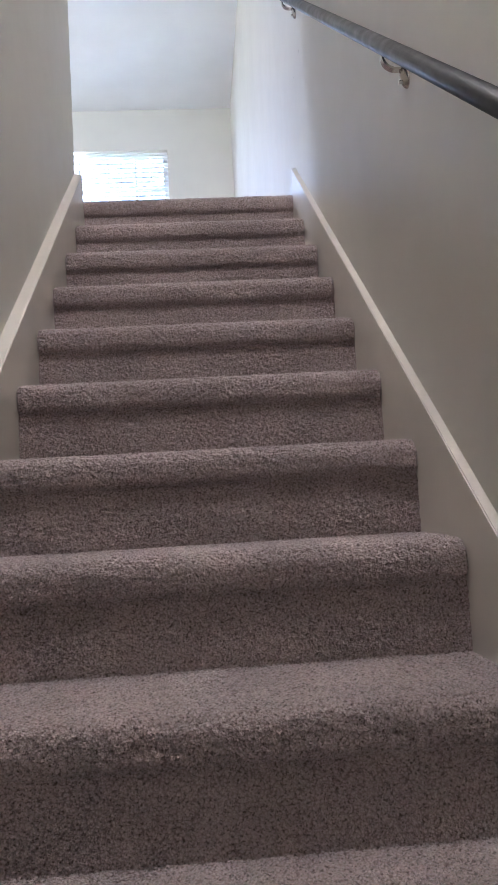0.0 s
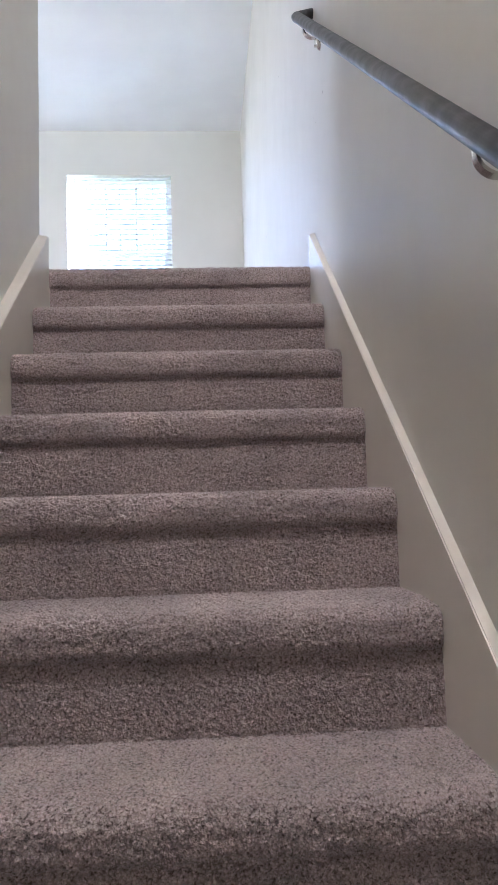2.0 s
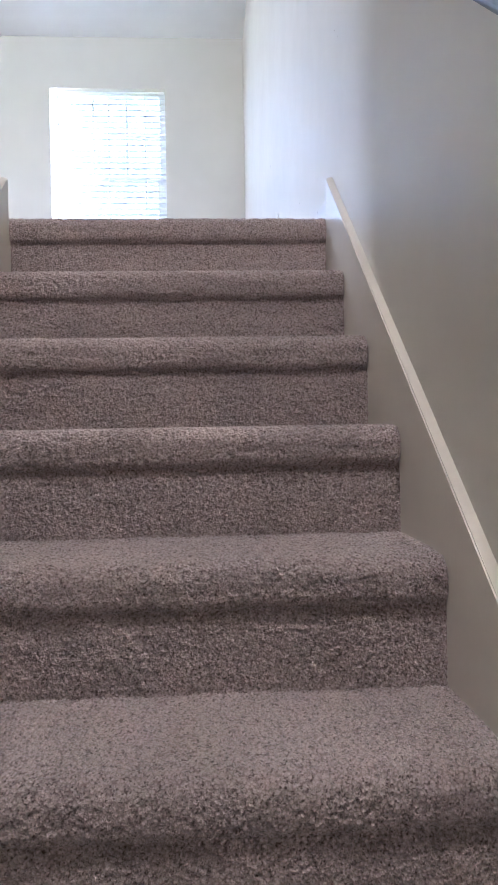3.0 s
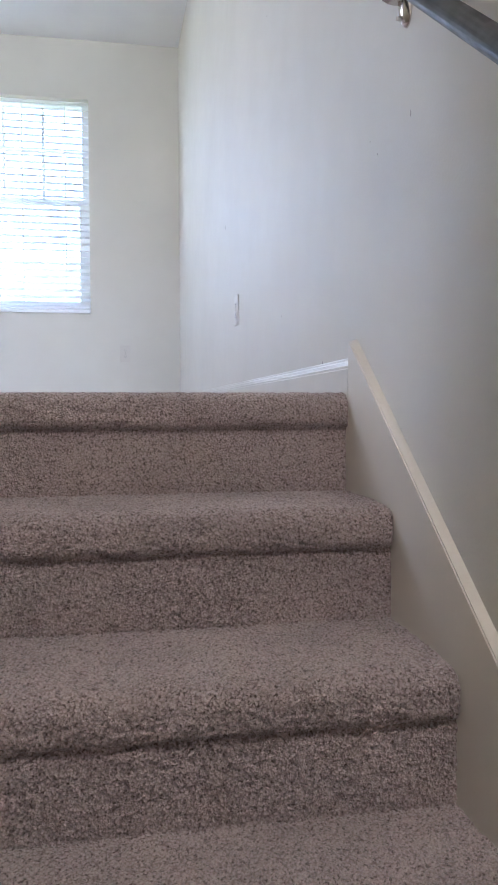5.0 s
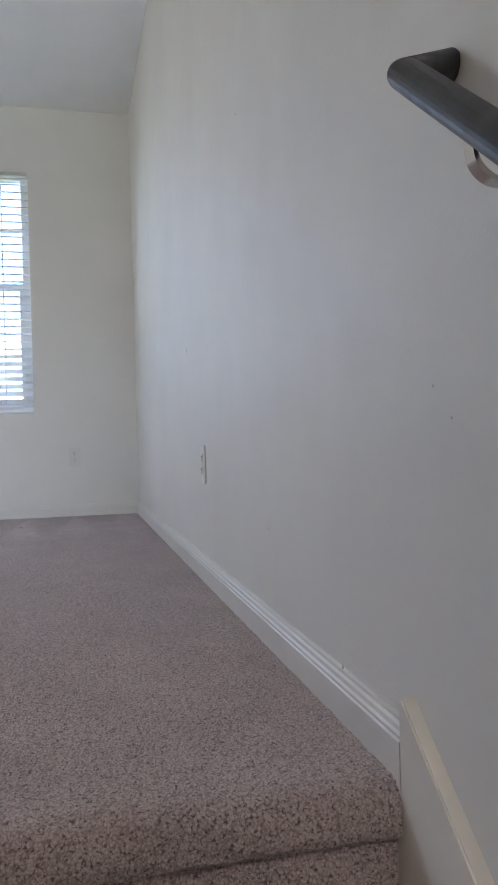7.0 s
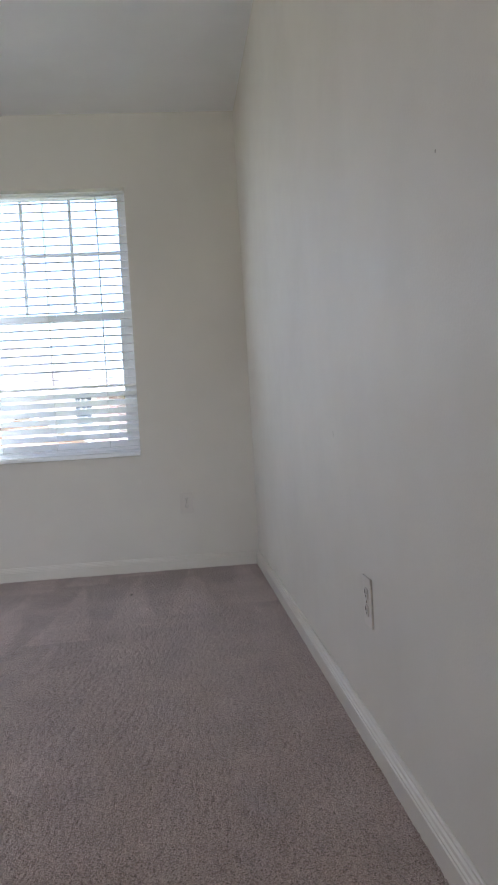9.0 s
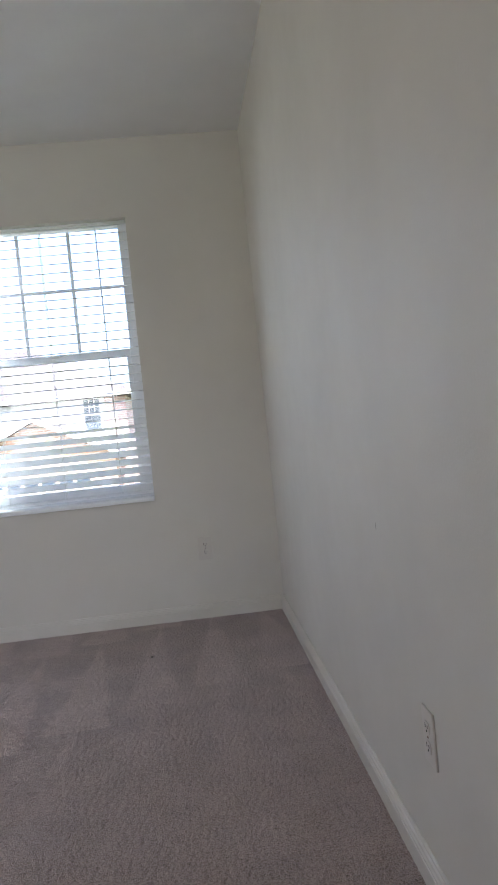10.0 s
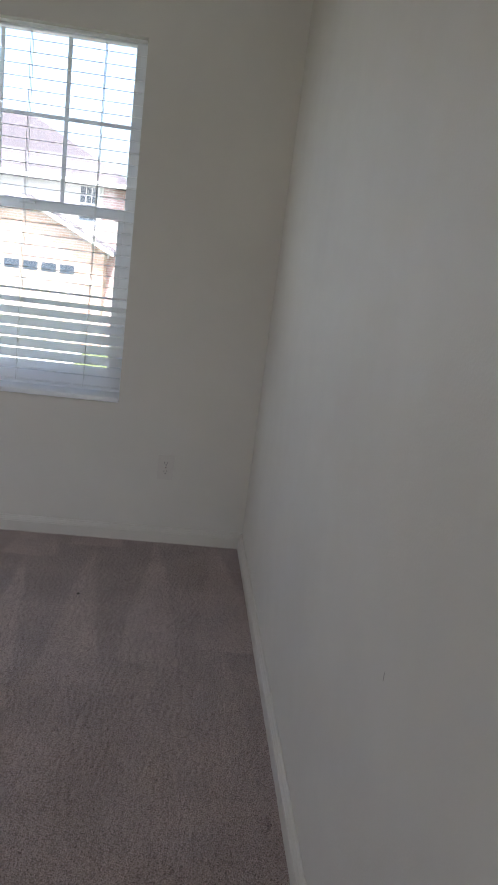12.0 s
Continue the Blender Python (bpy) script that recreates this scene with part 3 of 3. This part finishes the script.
mark(WALL_R, -0.079, 0.469, 0.0022, "tiny nick in the greige wall paint")
mark(WALL_R, -0.119, 0.433, 0.0022, "tiny nick in the greige wall paint")
mark(WALL_R, -0.275, 0.448, 0.0025, "small upright scratch in the wall paint", 2.6)
mark(WALL_R, 0.672, 0.237, 0.0024, "tiny dark nick in the greige wall paint")
mark(WALL_R, 1.74, 0.732, 0.0022, "faint upright scratch in the wall paint", 5.0)
mark(WALL_R, 0.87, 1.167, 0.0035, "small smudge on the greige wall")
mark(WALL_R - 0.005, 0.229, 0.078, 0.0045, "chipped spot on the baseboard's top edge")

# ---------------------------------------------------------------- outside
g = bmesh.new()
bmesh.ops.create_grid(g, x_segments=60, y_segments=60, size=400)
for v in g.verts:
    v.co = Vector((v.co.x, v.co.y, GROUND - 0.06))
tagged(mesh_object("ground", g, grass), "mown grass around the houses", "ground", kind="structure")
tagged(mesh_object("road", box(-200, 200, 11.0, 17.5, GROUND - 0.2, GROUND - 0.02), asphalt), "asphalt street between the houses", "road", kind="structure")
tagged(mesh_object("driveway", box(-7.2, -3.1, 17.5, 24.9, GROUND - 0.2, GROUND + 0.02), concrete), "concrete driveway of the house opposite", "driveway", kind="structure")

house = empty("neighbour_house", (-6.0, 28.0, GROUND))
tagged(house, "two-storey brick and white house across the street", "house")


def hpart(name, bm, mat, parent=None, label=""):
    bmesh.ops.translate(bm, verts=bm.verts[:], vec=-house.location)
    return part(name, bm, mat, parent or house, label)


HX0, HX1, HY0, HY1, EAVE = -13.0, -2.25, 26.0, 35.0, 2.12
hpart("wall", box(HX0, -2.95, HY0, HY1, GROUND - 0.1, EAVE), siding_white, label="white sided front wall")
hpart("wall", box(-2.95, HX1, HY0 - 0.02, HY1, GROUND - 0.1, EAVE), brick_pink, label="pink brick corner of the house")


def hip(xa, xb, y_a, y_b, z, rise, inset):
    bm = bmesh.new()
    lo = [bm.verts.new(p) for p in ((xa, y_a, z), (xb, y_a, z), (xb, y_b, z), (xa, y_b, z))]
    under = [bm.verts.new((v.co.x, v.co.y, z - 0.16)) for v in lo]
    ym = (y_a + y_b) / 2
    r0, r1 = bm.verts.new((xa + inset, ym, z + rise)), bm.verts.new((xb - inset, ym, z + rise))
    for f in ((lo[0], lo[1], r1, r0), (lo[1], lo[2], r1), (lo[2], lo[3], r0, r1), (lo[3], lo[0], r0)):
        bm.faces.new(f)
    for i in range(4):
        j = (i + 1) % 4
        bm.faces.new((under[i], under[j], lo[j], lo[i]))
    bm.faces.new(under[::-1])
    bmesh.ops.recalc_face_normals(bm, faces=bm.faces[:])
    return bm


hpart("roof", hip(HX0 - 0.4, HX1 + 0.3, HY0 - 0.45, HY1 + 0.4, EAVE + 0.05, 2.1, 4.1), shingle, label="grey shingled hip roof")
hpart("gutter", box(HX0 - 0.4, HX1 + 0.3, HY0 - 0.56, HY0 - 0.45, EAVE - 0.08, EAVE + 0.05, 0.02), siding_white)


def house_window(xa, xb, za, zb, y):
    w = hpart("window", box(xa - 0.09, xb + 0.09, y - 0.06, y, za - 0.09, zb + 0.09, 0.01), siding_white)
    hpart("pane", box(xa, xb, y - 0.075, y - 0.065, za, (za + zb) / 2 - 0.03), far_glass, w)
    hpart("pane", box(xa, xb, y - 0.075, y - 0.065, (za + zb) / 2 + 0.03, zb), far_glass, w)
    for i in (1, 2):
        xm = xa + (xb - xa) * i / 3
        hpart("muntin", box(xm - 0.015, xm + 0.015, y - 0.09, y - 0.078, (za + zb) / 2 + 0.03, zb), siding_white, w)
    zm = (za + 3 * zb) / 4
    hpart("muntin", box(xa, xb, y - 0.1, y - 0.092, zm - 0.015, zm + 0.015), siding_white, w)
    return w


house_window(-3.64, -3.12, 0.98, 1.98, HY0)
house_window(-8.2, -7.2, 0.7, 1.98, HY0)

# garage wing with its gable towards the street
GA, GB, GY, APEX, GE = -7.64, -2.69, 25.0, 1.54, 0.31
gx = (GA + GB) / 2
hpart("garage_wall", prism([(GA, GROUND - 0.1), (GB, GROUND - 0.1), (GB, GE), (gx, APEX - 0.12), (GA, GE)], "y", GY, HY0 - 0.02), brick_tan, label="tan brick garage gable")
for sx in (-1, 1):
    e = GA - 0.3 if sx < 0 else GB + 0.3
    ez = GE - 0.3 * (APEX - GE) / ((GB - GA) / 2) + 0.02
    hpart("garage_roof", prism([(gx, APEX), (e, ez), (e, ez - 0.14), (gx, APEX - 0.14)], "y", GY - 0.35, HY0 - 0.03), shingle)
    hpart("bargeboard", prism([(gx, APEX - 0.02), (e, ez - 0.02), (e, ez - 0.13), (gx, APEX - 0.13)], "y", GY - 0.40, GY - 0.352), siding_white)
gd = hpart("garage_door", box(-6.84, -3.46, GY - 0.05, GY + 0.02, GROUND, -0.29), door_beige)
for i in range(6):
    xa = -6.74 + i * 0.55
    hpart("pane", box(xa, xa + 0.44, GY - 0.065, GY - 0.052, -0.64, -0.375), far_glass, gd)
for i in range(1, 4):
    z = -0.29 - i * 0.65
    hpart("panel_seam", box(-6.84, -3.46, GY - 0.058, GY - 0.05, z - 0.015, z + 0.015), concrete, gd)
hpart("address_plate", box(-3.20, -3.02, GY - 0.03, GY, -0.91, -0.72), siding_white)

# timber building and trees far behind the house
timber = paint("raw_timber", (0.62, 0.30, 0.10), 0.8, 0.004, 8)
frame_house = empty("timber_building", (-6.0, 62.0, GROUND))
tagged(frame_house, "distant unfinished timber building behind the house", "building")


def fpart(name, bm, mat):
    bmesh.ops.translate(bm, verts=bm.verts[:], vec=-frame_house.location)
    return part(name, bm, mat, frame_house)


fpart("wall", box(-12.0, -1.0, 60.0, 68.0, GROUND - 0.1, 1.4), timber)
for i in range(14):
    x = -11.9 + i * 0.83
    fpart("stud", box(x, x + 0.14, 59.9, 60.0, GROUND, 1.5), siding_white)
for z in (-1.2, -0.3, 0.55, 1.38):
    fpart("rail", box(-12.0, -1.0, 59.82, 59.9, z, z + 0.12), siding_white)

leaf_green = material("leaves", (0.08, 0.13, 0.04), 0.7)
base(leaf_green, ramp(leaf_green, noise_of(leaf_green, 1.2, 4), [(0.3, (0.05, 0.09, 0.025)), (0.7, (0.13, 0.18, 0.06))]))
bark = material("bark", (0.12, 0.09, 0.07), 0.9)
rng = random.Random(5)


def tree(x, y, height, spread):
    thing = empty("tree", (x, y, GROUND))
    tagged(thing, "leafy green tree far behind the houses", "tree", "far trees")
    trunk = bmesh.new()
    bmesh.ops.create_cone(trunk, cap_ends=True, segments=9, radius1=0.28, radius2=0.08, depth=height * 0.7)
    bmesh.ops.translate(trunk, verts=trunk.verts[:], vec=(0, 0, height * 0.35))
    for k in range(5):
        a = k * 1.3
        tube([(0, 0, height * (0.3 + 0.07 * k)), (math.cos(a) * spread * 0.6, math.sin(a) * spread * 0.6, height * (0.5 + 0.07 * k))], 0.05, 5, bm=trunk)
    part("trunk", trunk, bark, thing)
    verts, faces = [], []
    for _ in range(900):
        d = Vector((rng.gauss(0, 1), rng.gauss(0, 1), rng.gauss(0, 1))).normalized() * rng.uniform(0.45, 1.0) ** 0.6
        c = Vector((d.x * spread, d.y * spread, height * 0.66 + d.z * height * 0.34)) * rng.uniform(0.93, 1.05)
        q = Euler((rng.uniform(0, 6), rng.uniform(0, 6), rng.uniform(0, 6))).to_matrix()
        n = len(verts)
        w = rng.uniform(0.15, 0.32)
        verts += [c + q @ Vector(p) * w for p in ((-1, 0, 0), (0, -0.6, 0.1), (1, 0, 0), (0, 0.6, 0.1))]
        faces.append((n, n + 1, n + 2, n + 3))
    me = bpy.data.meshes.new("crown")
    me.from_pydata([tuple(v) for v in verts], [], faces)
    me.materials.append(leaf_green)
    crown = new("crown", me)
    crown.parent = thing


for x, y, h, w in ((-5.5, 76, 6.6, 3.2), (-2.0, 80, 7.2, 3.4), (-9.5, 82, 7.0, 3.6)):
    tree(x, y, h, w)
